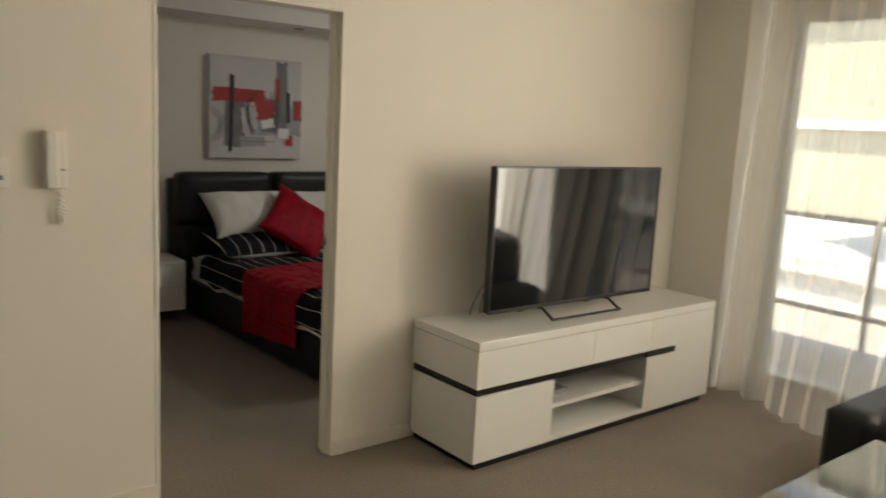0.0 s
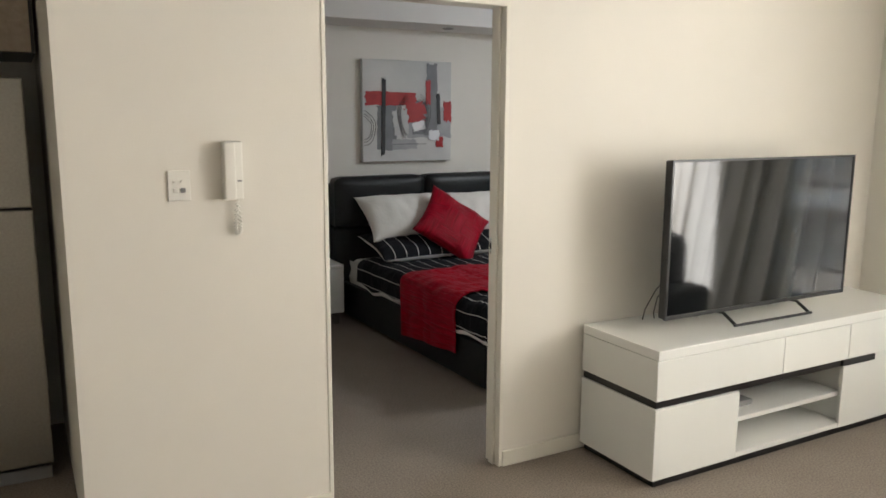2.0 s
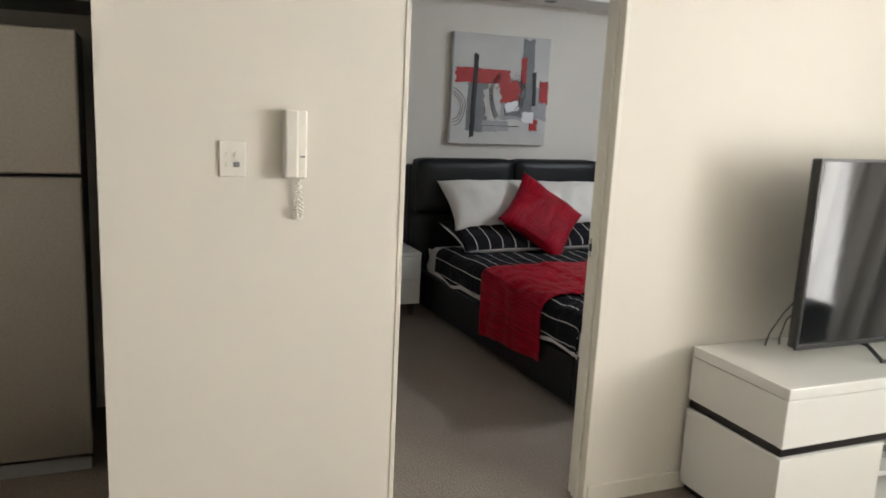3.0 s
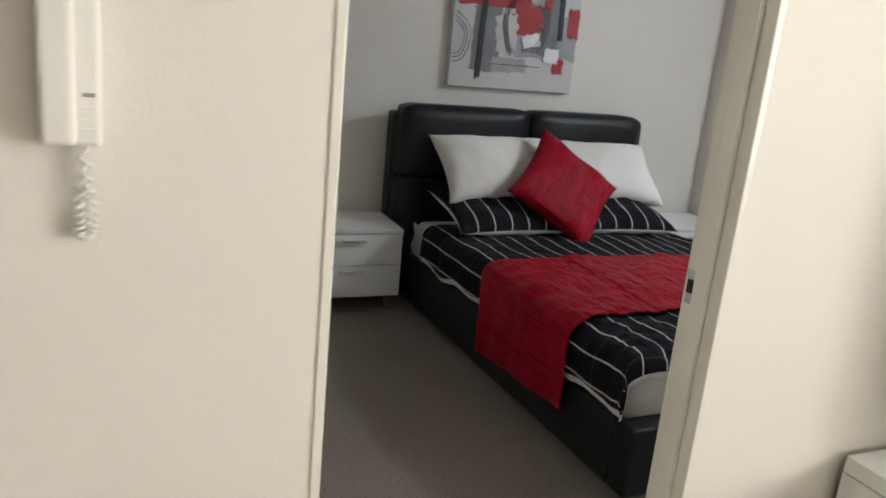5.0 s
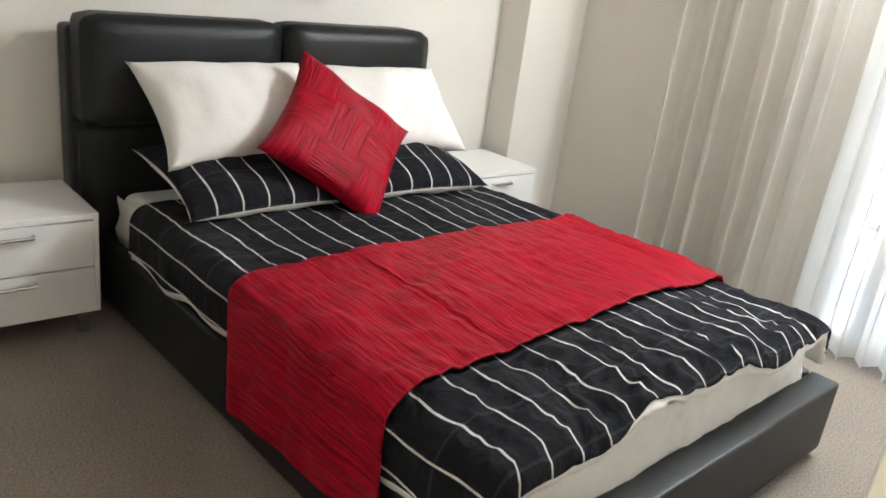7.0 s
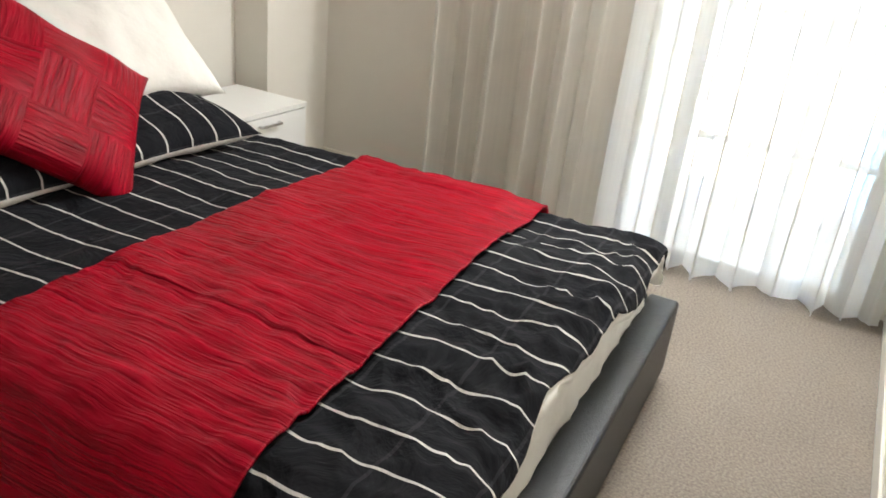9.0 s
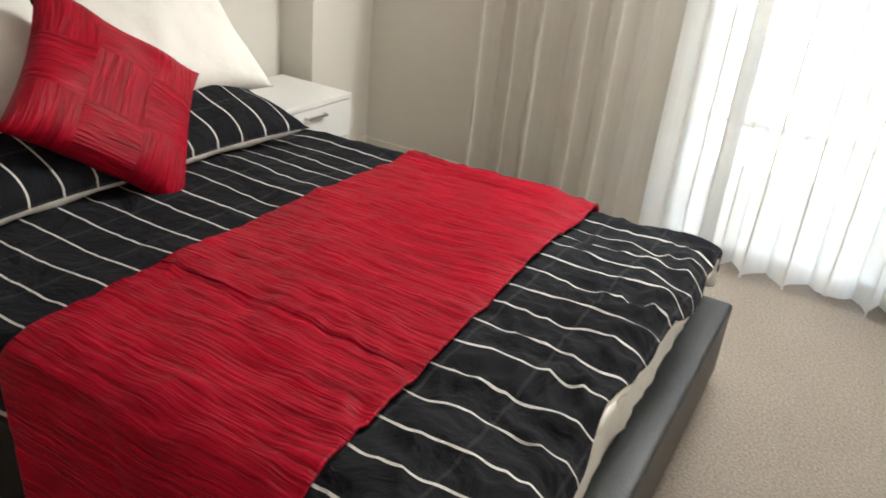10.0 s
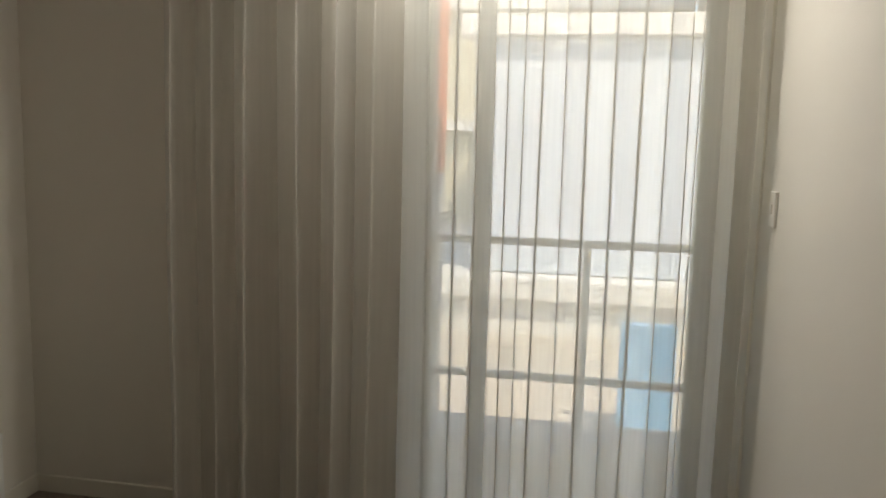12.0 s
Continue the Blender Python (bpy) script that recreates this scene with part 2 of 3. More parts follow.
structure("floor", box(LX - 0.1, 5.87, LY - 0.1, HY + 0.15, -0.12, 0.0), CARPET, "taupe cut-pile carpet through living room and bedroom", "floor")
structure("ceiling", box(LX - 0.1, 5.87, LY - 0.1, HY + 0.15, CEILZ, CEILZ + 0.15), CEIL, "plain white painted ceiling", "ceiling")
bm = box(0.97, DX0, WY0, WY1, 0, CEILZ)
box(DX1, CX, WY0, WY1, 0, CEILZ, bm=bm)
box(DX0, DX1, WY0, WY1, DH, CEILZ, bm=bm)
structure("wall_partition", bm, WALL, "cream painted wall between living room and bedroom", "wall")
structure("wall_kitchen_side", box(0.97, 1.10, WY1, HY, 0, CEILZ), WALL, "cream painted wall beside the fridge alcove", "wall")
structure("wall_headboard", box(1.10, 5.87, HY, HY + 0.15, 0, CEILZ), WALL, "cream painted bedroom wall behind the bed", "wall")
structure("wall_column", box(5.262, CX, 6.37, HY, 0, CEILZ), WALL, "cream painted boxed column in the bedroom corner", "wall")
structure("bulkhead", box(1.10, CX, 6.10, HY, 2.275, CEILZ), CEIL, "white ceiling bulkhead above the bed", "bulkhead")
structure("wall_nib", box(5.24, CX, 3.06, WY0, 0, CEILZ), WALL, "cream painted nib wall beside the living room window", "wall")
BD0, BD1, BDH = 3.70, 4.76, 2.36   # bedroom balcony door
LW0, LW1 = -1.6, 3.06              # living room window
bm = box(CX, 5.87, BD1, HY, 0, CEILZ)
box(CX, 5.87, LW1, BD0, 0, CEILZ, bm=bm)
box(CX, 5.87, BD0, BD1, BDH, CEILZ, bm=bm)
box(CX, 5.87, LW0, LW1, BDH, CEILZ, bm=bm)
box(CX, 5.87, LY, LW0, 0, CEILZ, bm=bm)
structure("wall_outer", bm, WALL, "painted outer wall with balcony door and window openings", "wall")
structure("wall_south", box(LX, CX, LY - 0.1, LY, 0, CEILZ), WALL, "plain cream wall closing the living room", "wall")
structure("wall_west", box(LX - 0.1, LX, LY, 5.0, 0, CEILZ), WALL, "plain cream wall closing the living room", "wall")
structure("wall_kitchen", box(LX, 0.97, 4.95, 5.05, 0, CEILZ), WALL, "plain cream wall behind the fridge alcove", "wall")


def skirting(name, x0, x1, y0, y1):
    structure(name, box(x0, x1, y0, y1, 0, 0.075, 0.004), TRIM, "cream painted skirting board along the wall", "baseboard")


skirting("baseboard_1", 0.97, DX0 - 0.002, WY0 - 0.012, WY0)
skirting("baseboard_2", DX1 + 0.002, 5.24, WY0 - 0.012, WY0)
skirting("baseboard_3", 1.10, 5.262, HY - 0.012, HY)
skirting("baseboard_4", 5.262, CX, 6.358, 6.37)
skirting("baseboard_5", CX - 0.012, CX, BD1, 6.358)
skirting("baseboard_6", 5.228, 5.24, 3.06, WY0 - 0.012)
skirting("baseboard_7", DX1 + 0.002, CX - 0.012, WY1, WY1 + 0.012)

# doorway lining with a stop bead
frame_ob = empty("door_1", ((DX0 + DX1) / 2, WY0, 0), label="slim cream-painted steel door frame around open doorway", category="door frame", kind="structure")


def lining(name, x0, x1, z0, z1, y0=WY0 - 0.004, y1=WY1 + 0.004, bevel=0.003):
    ob = part(name, box(x0, x1, y0, y1, z0, z1, bevel), TRIM, frame_ob)
    return ob


lining("jamb", DX0 - 0.004, DX0 + 0.014, 0, DH)
lining("jamb", DX1 - 0.014, DX1 + 0.004, 0, DH)
lining("head", DX0 - 0.004, DX1 + 0.004, DH - 0.014, DH + 0.004)
lining("stop", DX0 + 0.014, DX0 + 0.026, 0, DH - 0.014, WY0 + 0.06, WY0 + 0.10)
lining("stop", DX1 - 0.026, DX1 - 0.014, 0, DH - 0.014, WY0 + 0.03, WY0 + 0.07)
sp = part("strike_plate", box(DX1 - 0.0165, DX1 - 0.0135, WY0 + 0.073, WY0 + 0.099, 0.975, 1.047, 0.001), CHROME, frame_ob, "satin chrome strike plate")
# No hole is cut: a black block gives the hole's shade as colour.
sh = part("latch_hole_shade", box(DX1 - 0.0195, DX1 - 0.017, WY0 + 0.079, WY0 + 0.094, 0.998, 1.026), BLACK, frame_ob, "black block for the shade in the latch hole")

leaf_ob = empty("door_2", (1.905, 3.60, 0), label="cream painted flush door standing open into the bedroom", category="door", kind="structure")
part("leaf", box(1.886, 1.924, 3.60, 4.40, 0.006, DH - 0.02, 0.002), TRIM, leaf_ob)
for z in (0.22, 1.02, 1.80):
    part("hinge", rod((1.884, 3.590, z), (1.884, 3.590, z + 0.1), 0.006), CHROME, leaf_ob, "satin chrome butt hinge")

# ---- windows, balcony and outside ----
def glazed_door(name, y0, y1, z1, mullions, label):
    w = empty(name, (CX + 0.07, (y0 + y1) / 2, 0), label=label, category="window", kind="structure")
    x0, x1 = CX + 0.03, CX + 0.11
    part("sill", box(x0 - 0.02, x1 + 0.02, y0, y1, 0.0, 0.05, 0.004), ALU, w)
    part("head", box(x0, x1, y0, y1, z1 - 0.05, z1, 0.004), ALU, w)
    ys = [y0 + 0.03, *mullions, y1 - 0.03]
    for y in ys:
        part("stile", box(x0 + 0.003, x1 - 0.003, y - 0.03, y + 0.03, 0.05, z1 - 0.05, 0.004), ALU, w)
    for a, b in zip(ys, ys[1:]):
        p = part("pane", box(x0 + 0.037, x0 + 0.043, a + 0.03, b - 0.03, 0.05, z1 - 0.05), GLASS, w, "clear glass pane")
        p.visible_shadow = False
    return w


glazed_door("window_1", BD0, BD1, BDH, [4.52], "grey-green aluminium framed glass balcony door")
glazed_door("window_2", LW0, LW1, BDH, [1.9, 0.75, -0.4], "grey-green aluminium framed living room sliding doors")

structure("balcony_floor", box(5.87, 7.25, -3.2, 6.7, -0.25, -0.04), CONCRETE, "pale concrete balcony floor outside the doors", "floor")
# Soffit runs past the floor's edge, out of view, to block sun.
structure("balcony_soffit", box(5.87, 7.9, -3.2, 6.7, 2.62, 2.85), SOFFIT, "cream rendered soffit over the balcony, extended unseen to shade it", "ceiling")
rail = empty("balcony_railing", (7.08, 1.8, -0.04), label="grey metal balcony railing with clear glass panels", category="railing")
part("handrail", box(7.05, 7.11, -3.2, 6.7, 0.98, 1.02, 0.005), ALU, rail)
part("bottom_rail", box(7.06, 7.10, -3.2, 6.7, 0.24, 0.28, 0.004), ALU, rail)
for k in range(9):
    y = -3.1 + k * 1.2
    part("post", box(7.06, 7.10, y, y + 0.04, -0.04, 0.98), ALU, rail)
    if k < 8:
        p = part("pane", box(7.076, 7.084, y + 0.05, y + 1.19, 0.30, 0.965), GLASS, rail, "clear glass panel")
        p.visible_shadow = False


def block(name, x0, x1, y0, y1, z0, z1, mat, label, rows=(), cols=()):
    b = empty(name, ((x0 + x1) / 2, (y0 + y1) / 2, z0), label=label, category="building")
    part("wall", box(x0, x1, y0, y1, z0, z1), mat, b)
    part("roof", box(x0 - 0.2, x1 + 0.2, y0 - 0.2, y1 + 0.2, z1, z1 + 0.3), CONCRETE, b)
    for z in rows:
        part("ledge", box(x0 - 0.35, x0, y0, y1, z - 0.25, z), CONCRETE, b)
        for y in cols:
            w = part("window", box(x0 - 0.04, x0 + 0.02, y, y + 1.5, z + 0.5, z + 2.0), GREYPL, b)
    return b


block("apartment_building", 16.0, 24.0, -14, 1.6, -9, 12, TAUPE, "taupe rendered apartment building across the courtyard", (-6, -3, 0.0, 3.0, 6.0), (-12, -9, -6, -3, 0))
block("grey_building", 15.0, 22.0, 1.8, 5.9, -0.4, 3.2, GREYWALL, "blue-grey rendered upper wall across the courtyard")
block("podium", 14.6, 22.5, 1.7, 20, -9, -0.72, CONCRETE, "white rendered podium under the grey wall")
block("cream_building", 23.0, 30.0, 1.8, 20, -9, 9, SOFFIT, "cream rendered building with white ledges behind the grey one", (-3.7, -0.75, 2.2, 5.2))
shed = empty("blue_panel", (10.6, 3.5, -1.3), label="blue painted hoarding panel beyond the balcony", category="panel")
part("board", box(10.5, 10.6, 3.22, 3.75, -1.3, -0.15, 0.01), BLUE, shed)
fin = empty("orange_wall_fin", (8.6, 5.25, -1.3), label="terracotta painted upright wall fin outside", category="wall")
part("fin", box(8.5, 8.7, 5.19, 5.29, 1.3, 6), TERRACOTTA, fin)
part("footing", box(8.5, 8.7, 5.19, 5.29, -1.3, 1.3), CONCRETE, fin)
structure("ground", box(-400, 600, -500, 500, -9.3, -9.0), GROUND, "grey paved ground far below", "ground")
terr = structure("terrace", box(7.6, 15.0, -14, 20, -1.6, -1.3), PAVER, "sunlit sandy terrace below the balcony", "ground")

# ---- curtains ----
def curtain(name, y0, y1, xtop, xhem, ztop, zbot, pitch, mat, label, seed, amp=0.06, bulge=0.0, lap=0.26):
    rnd = random.Random(seed)
    n = max(3, int((y1 - y0) / pitch))
    widths = [0.6 + rnd.random() * 0.9 for _ in range(n)]
    tot = sum(widths)
    knots = [0.0]
    for w in widths:
        knots.append(knots[-1] + w / tot)
    amps = [amp * (0.45 + rnd.random() * 0.8) for _ in range(n)]
    drift = [rnd.uniform(-0.35, 0.35) for _ in range(n)]
    drop = [rnd.uniform(-0.012, 0.012) for _ in range(n)]

    def place(u, v):
        k = min(n - 1, next((i for i in range(n) if u <= knots[i + 1]), n - 1))
        f = (u - knots[k]) / (knots[k + 1] - knots[k])
        a = amps[k] * math.sin(math.pi * f) * (1 if k % 2 else -1)
        low = 1 - v
        y = y0 + (y1 - y0) * u + lap * widths[k] / tot * (y1 - y0) * math.sin(2 * math.pi * f) + drift[k] * 0.06 * low * math.sin(math.pi * f)
        x = xhem + (xtop - xhem) * v + a * (0.6 + 0.5 * low) + 0.006 * math.sin(9 * v + 7 * u) - bulge * math.sin(math.pi * min(1.0, u * 1.15)) * low ** 1.6
        z = zbot + (ztop - zbot) * v + drop[k] * math.sin(math.pi * f) * low
        return (x, y, z)

    c = empty(name, (xhem, (y0 + y1) / 2, zbot), label=label, category="curtain")
    part("cloth", grid_sheet(n * 10, 16, place), mat, c, smooth=True)
    part("track", box(xtop - 0.02, xtop + 0.02, y0, y1, ztop, CEILZ, 0.003), SATIN, c, "white curtain track")
    return c


curtain("sheer_curtain", 3.59, 5.68, 5.60, 5.60, 2.53, 0.02, 0.07, SHEER, "pleated white sheer curtain across the balcony door", 4)
curtain("sheer_curtain", 1.15, 3.03, 5.42, 5.24, 2.53, 0.015, 0.08, SHEER_CREAM, "cream sheer curtain flaring at the living room window", 9, bulge=0.28, lap=0.12)
curtain("sheer_curtain", -1.55, 0.75, 5.42, 5.36, 2.53, 0.015, 0.08, SHEER_CREAM, "cream sheer curtain drawn across the living room window", 12, lap=0.2)

# ---- bedroom ----
BX0, BX1, BY0, BY1 = 3.085, 4.69, 4.185, 6.50
MX0, MX1, MY0 = 3.137, 4.63, 4.285
BED = empty("bed", ((BX0 + BX1) / 2, 5.3, 0), label="black leather double bed frame with padded two-cushion headboard", category="bed")


def bed_rail(x0, x1, y0, y1):
    bm = box(x0, x1, y0, y1, 0.03, 0.285, 0.012, segments=3)
    return bm


part("side_rail", bed_rail(BX0, BX0 + 0.048, BY0 + 0.10, BY1), LEATHER, BED, smooth=False)
part("side_rail", bed_rail(BX1 - 0.048, BX1, BY0 + 0.10, BY1), LEATHER, BED)
part("foot_rail", bed_rail(BX0, BX1, BY0, BY0 + 0.098), LEATHER, BED)
part("slat_base", box(BX0 + 0.076, BX1 - 0.076, BY0 + 0.1, BY1 - 0.05, 0.12, 0.20), BLACK, BED)
part("headboard_frame", box(BX0 - 0.07, BX1 - 0.06, 6.43, 6.54, 0.03, 1.05, 0.02, segments=3), LEATHER, BED)


def cushion_block(x0, x1, y0, y1, z0, z1, r, top_r, side):
    """A padded block whose outer top corner is well rounded."""
    bm = box(x0, x1, y0, y1, z0, z1)
    bmesh.ops.subdivide_edges(bm, edges=bm.edges[:], cuts=11, use_grid_fill=True)
    cx, cy, cz = (x0 + x1) / 2, (y0 + y1) / 2, (z0 + z1) / 2
    h = Vector(((x1 - x0) / 2, (y1 - y0) / 2, (z1 - z0) / 2))
    for v in bm.verts:
        d = v.co - Vector((cx, cy, cz))
        rr = r
        if side and d.x * side > 0 and d.z > 0:
            rr = top_r
        # round in the x-z outline, then in depth
        ax, az = abs(d.x) - (h.x - rr), abs(d.z) - (h.z - rr)
        if ax > 0 and az > 0:
            L = math.hypot(ax, az)
            big = max(ax, az)
            if L > 0:
                ax, az = ax / L * big, az / L * big
                d.x, d.z = math.copysign(h.x - rr + ax, d.x), math.copysign(h.z - rr + az, d.z)
        edge = max(abs(d.x) / h.x, abs(d.z) / h.z)
        d.y *= 1 - 0.45 * max(0.0, (edge - 0.72) / 0.28) ** 2
        v.co = Vector((cx, cy, cz)) + d
    return bm


mid = 3.83
for x0, x1, s in ((BX0 - 0.055, mid - 0.006, -1), (mid + 0.006, BX1 - 0.065, 1)):
    part("headboard_cushion", cushion_block(x0, x1, 6.30, 6.47, 0.71, 1.105, 0.03, 0.05 if s < 0 else 0.10, s), LEATHER, BED, "padded black leather cushion", smooth=True)
    part("headboard_panel", cushion_block(x0, x1, 6.345, 6.46, 0.26, 0.715, 0.02, 0.02, 0), LEATHER, BED, smooth=True)
for x in (BX0 + 0.1, BX1 - 0.14):
    for y in (BY0 + 0.12, BY1 - 0.15):
        part("leg", box(x, x + 0.05, y, y + 0.05, 0, 0.035), BLACK, BED)

mattress = empty("mattress", (3.86, 5.3, 0.20), label="white mattress with rumpled fitted sheet on the bed frame", category="mattress")
part("core", box(MX0 + 0.01, MX1 - 0.01, MY0 + 0.01, 6.32, 0.20, 0.465, 0.05, segments=4), COTTON, mattress, smooth=True)


def sheet_point(a, b):
    """The fitted sheet's skirt round the foot and both sides, with soft folds."""
    run = [(MX0, 6.30), (MX0, MY0 + 0.05), (MX0 + 0.015, MY0 + 0.015), (MX0 + 0.05, MY0), (MX1 - 0.05, MY0), (MX1 - 0.015, MY0 + 0.015), (MX1, MY0 + 0.05), (MX1, 6.30)]
    lens = [math.dist(p, q) for p, q in zip(run, run[1:])]
    d = a * sum(lens)
    for (p, q), n in zip(zip(run, run[1:]), lens):
        if d <= n + 1e-9:
            break
        d -= n
    f = min(1.0, d / n)
    x, y = p[0] + (q[0] - p[0]) * f, p[1] + (q[1] - p[1]) * f
    out = Vector((q[1] - p[1], p[0] - q[0], 0)).normalized() * -1
    if (x - 3.86) * out.x + (y - 5.3) * out.y < 0:
        out = -out
    k = 0.016 * noise.noise(Vector((x * 7, y * 7, b * 2.0))) + 0.013 * noise.noise(Vector((x * 21, y * 21, b * 5)))
    return Vector((x, y, 0.205 + 0.25 * b)) + out * (0.004 + k * math.sin(math.pi * b))


part("sheet", grid_sheet(220, 10, sheet_point), COTTON, mattress, "white rumpled fitted sheet", smooth=True)


def fold(d, r):
    """How far out and down a cloth lies, d along it past the point where it leaves a flat top, over an edge of radius r."""
    if d <= 0:
        return d, 0.0
    arc = r * math.pi / 2
    if d < arc:
        return r * math.sin(d / r), r * (1 - math.cos(d / r))
    return r, r + d - arc


def ridge(a, b, c):
    """Sharp-crested creases, from 1 on the crest down to about -1."""
    return 1 - 3 * abs(noise.noise(Vector((a, b, c))))


def drape(u, v, lift, top, xl, xr, yf, r):
    """A cloth over the mattress: u across the bed, v towards the head, both as on the flat cloth."""
    ox, zx = fold(xl - u, r)
    x = xl - ox if u < xl else u
    if u > xr:
        ox, zx = fold(u - xr, r)
        x = xr + ox
    oy, zy = fold(yf - v, r)
    y = yf - oy if v < yf else v
    down = math.sqrt(zx * zx + zy * zy) if min(zx, zy) > 0 else max(zx, zy)
    puff = 0.016 * noise.noise(Vector((u * 2.6, v * 2.2, 1.7))) + 0.008 * noise.noise(Vector((u * 7, v * 5, 4.1)))
    near = max(0.0, 1 - abs(v - yf - 0.02) / 0.38)
    crease = near * 0.013 * ridge(u * 10 + v * 3, v * 4, 8.3) + (0.002 + 0.007 * near) * ridge(u * 13 - v * 8, v * 12 + u * 4, 3.7)
    crease += 0.008 * max(0.0, noise.noise(Vector((u * 1.9, v * 1.7, 5.5))) + 0.15) * ridge(u * 5 + v * 7, v * 9 - u * 4, 1.3)
    sag = min(1.0, max(0.0, (u - 4.05) / 0.5))
    z = top + lift - down - 0.035 * sag * sag * (3 - 2 * sag) + (puff + crease) * (1.0 if down < 0.05 else 0.4)
    side = 0.012 * noise.noise(Vector((u * 3 + 9, v * 6, 2.2))) * min(1.0, down / 0.1)
    if zx > 0.03:
        x += (-1 if u < xl else 1) * (side + lift)
    if zy > 0.03:
        y -= side + lift
    return Vector((x, y, z))


DXL, DXR, DYF, DR, DTOP = 3.142, 4.605, 4.312, 0.075, 0.515


def duvet_place(a, b):
    hang_l = 0.215 + 0.018 * math.sin(b * 9) + 0.012 * math.sin(b * 31)
    u0, u1 = DXL - hang_l, DXR + 0.17
    v0 = DYF - 0.078 - 0.02 * math.sin(a * 11) - 0.012 * math.sin(a * 27 + 1) - 0.05 * max(0, 1 - a * 5)
    v1 = 6.02
    return u0 + (u1 - u0) * a, v0 + (v1 - v0) * b


def lining_place(a, b):
    u, v = duvet_place(a, b)
    return DXR / 2 + DXL / 2 + (u - DXR / 2 - DXL / 2) * 1.014, 6.02 + (v - 6.02) * 1.010


duvet = empty("duvet", (3.86, 5.2, 0.515), label="rumpled black duvet with thin white stripes on the bed", category="duvet")
bm = grid_sheet(230, 240, lambda a, b: drape(*duvet_place(a, b), 0.0, DTOP, DXL, DXR, DYF, DR), lambda a, b: duvet_place(a, b))
cover = part("cover", bm, STRIPED, duvet, smooth=True)
sol = cover.modifiers.new("thickness", "SOLIDIFY")
sol.thickness, sol.offset = 0.008, -1
bm = grid_sheet(100, 110, lambda a, b: drape(*lining_place(a, b), -0.011, DTOP, DXL, DXR, DYF, DR), lambda a, b: duvet_place(a, b))
lin = part("lining", bm, COTTON, duvet, "white cotton underside", smooth=True)
sol = lin.modifiers.new("thickness", "SOLIDIFY")
sol.thickness, sol.offset = 0.006, -1

RU0, RU1 = DXL - 0.405, DXR + 0.12


def runner_place(u, b):
    left = (RU1 - u) / (RU1 - RU0)
    skew = 0.10 * left
    v0, v1 = 4.66 - skew, 5.36 - skew
    return u, v0 + (v1 - v0) * b


def pucker(u, v):
    """Creases fanning out from the seam between the side and centre panels, and a soft slanting dent."""
    near = math.exp(-((u - 3.50) / 0.16) ** 2 - ((v - 4.90) / 0.20) ** 2)
    dent = math.exp(-((u - 3.95 - 0.5 * (v - 4.9)) / 0.09) ** 2)
    return 0.005 * near * ridge(u * 10 - v * 7, v * 9 + u * 6, 2.4) + 0.0012 * ridge(u * 24 + v * 2, v * 5, 5.2) - 0.008 * dent + 0.002 * math.exp(-((u - 3.475) / 0.010) ** 2) + 0.002 * math.exp(-((u - DXR - 0.055) / 0.008) ** 2)


def runner_point(u, b, extra=0.0):
    u, v = runner_place(u + (0.05 * b if u < DXL - 0.3 else 0.0) * -1, b)
    p = drape(u, v, 0.0, DTOP + 0.006, DXL, DXR, DYF, DR + 0.01)
    p.z += 0.010 + extra + 0.004 * noise.noise(Vector((u * 26, v * 3, 6.6))) + 0.012 * max(0.0, noise.noise(Vector((u * 4, v * 3.3, 9.1)))) + pucker(u, v)
    if u < DXL - 0.04:
        k = min(1.0, (DXL - 0.04 - u) / 0.08)
        flat = 3.060 - 0.008 * math.sin(v * 17) - extra + 0.004 * noise.noise(Vector((u * 20, v * 3, 1.1)))
        p.x = p.x * (1 - k) + min(p.x, flat) * k
    return p


runner = empty("bed_runner", (3.86, 5.0, 0.52), label="red pleated satin bed runner hanging over the bed side", category="bed runner")
for name, ua, ub, n, extra in (("side_panel", RU0, 3.47, 70, 0.0), ("centre_panel", 3.465, DXR + 0.062, 90, 0.0008), ("end_band", DXR + 0.05, RU1, 10, 0.003)):
    bm = grid_sheet(n * 2, 120, lambda a, b: runner_point(ua + (ub - ua) * a, b, extra), lambda a, b: runner_place(ua + (ub - ua) * a, b))
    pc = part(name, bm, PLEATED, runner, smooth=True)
    sol = pc.modifiers.new("thickness", "SOLIDIFY")
    sol.thickness, sol.offset = 0.006, 1


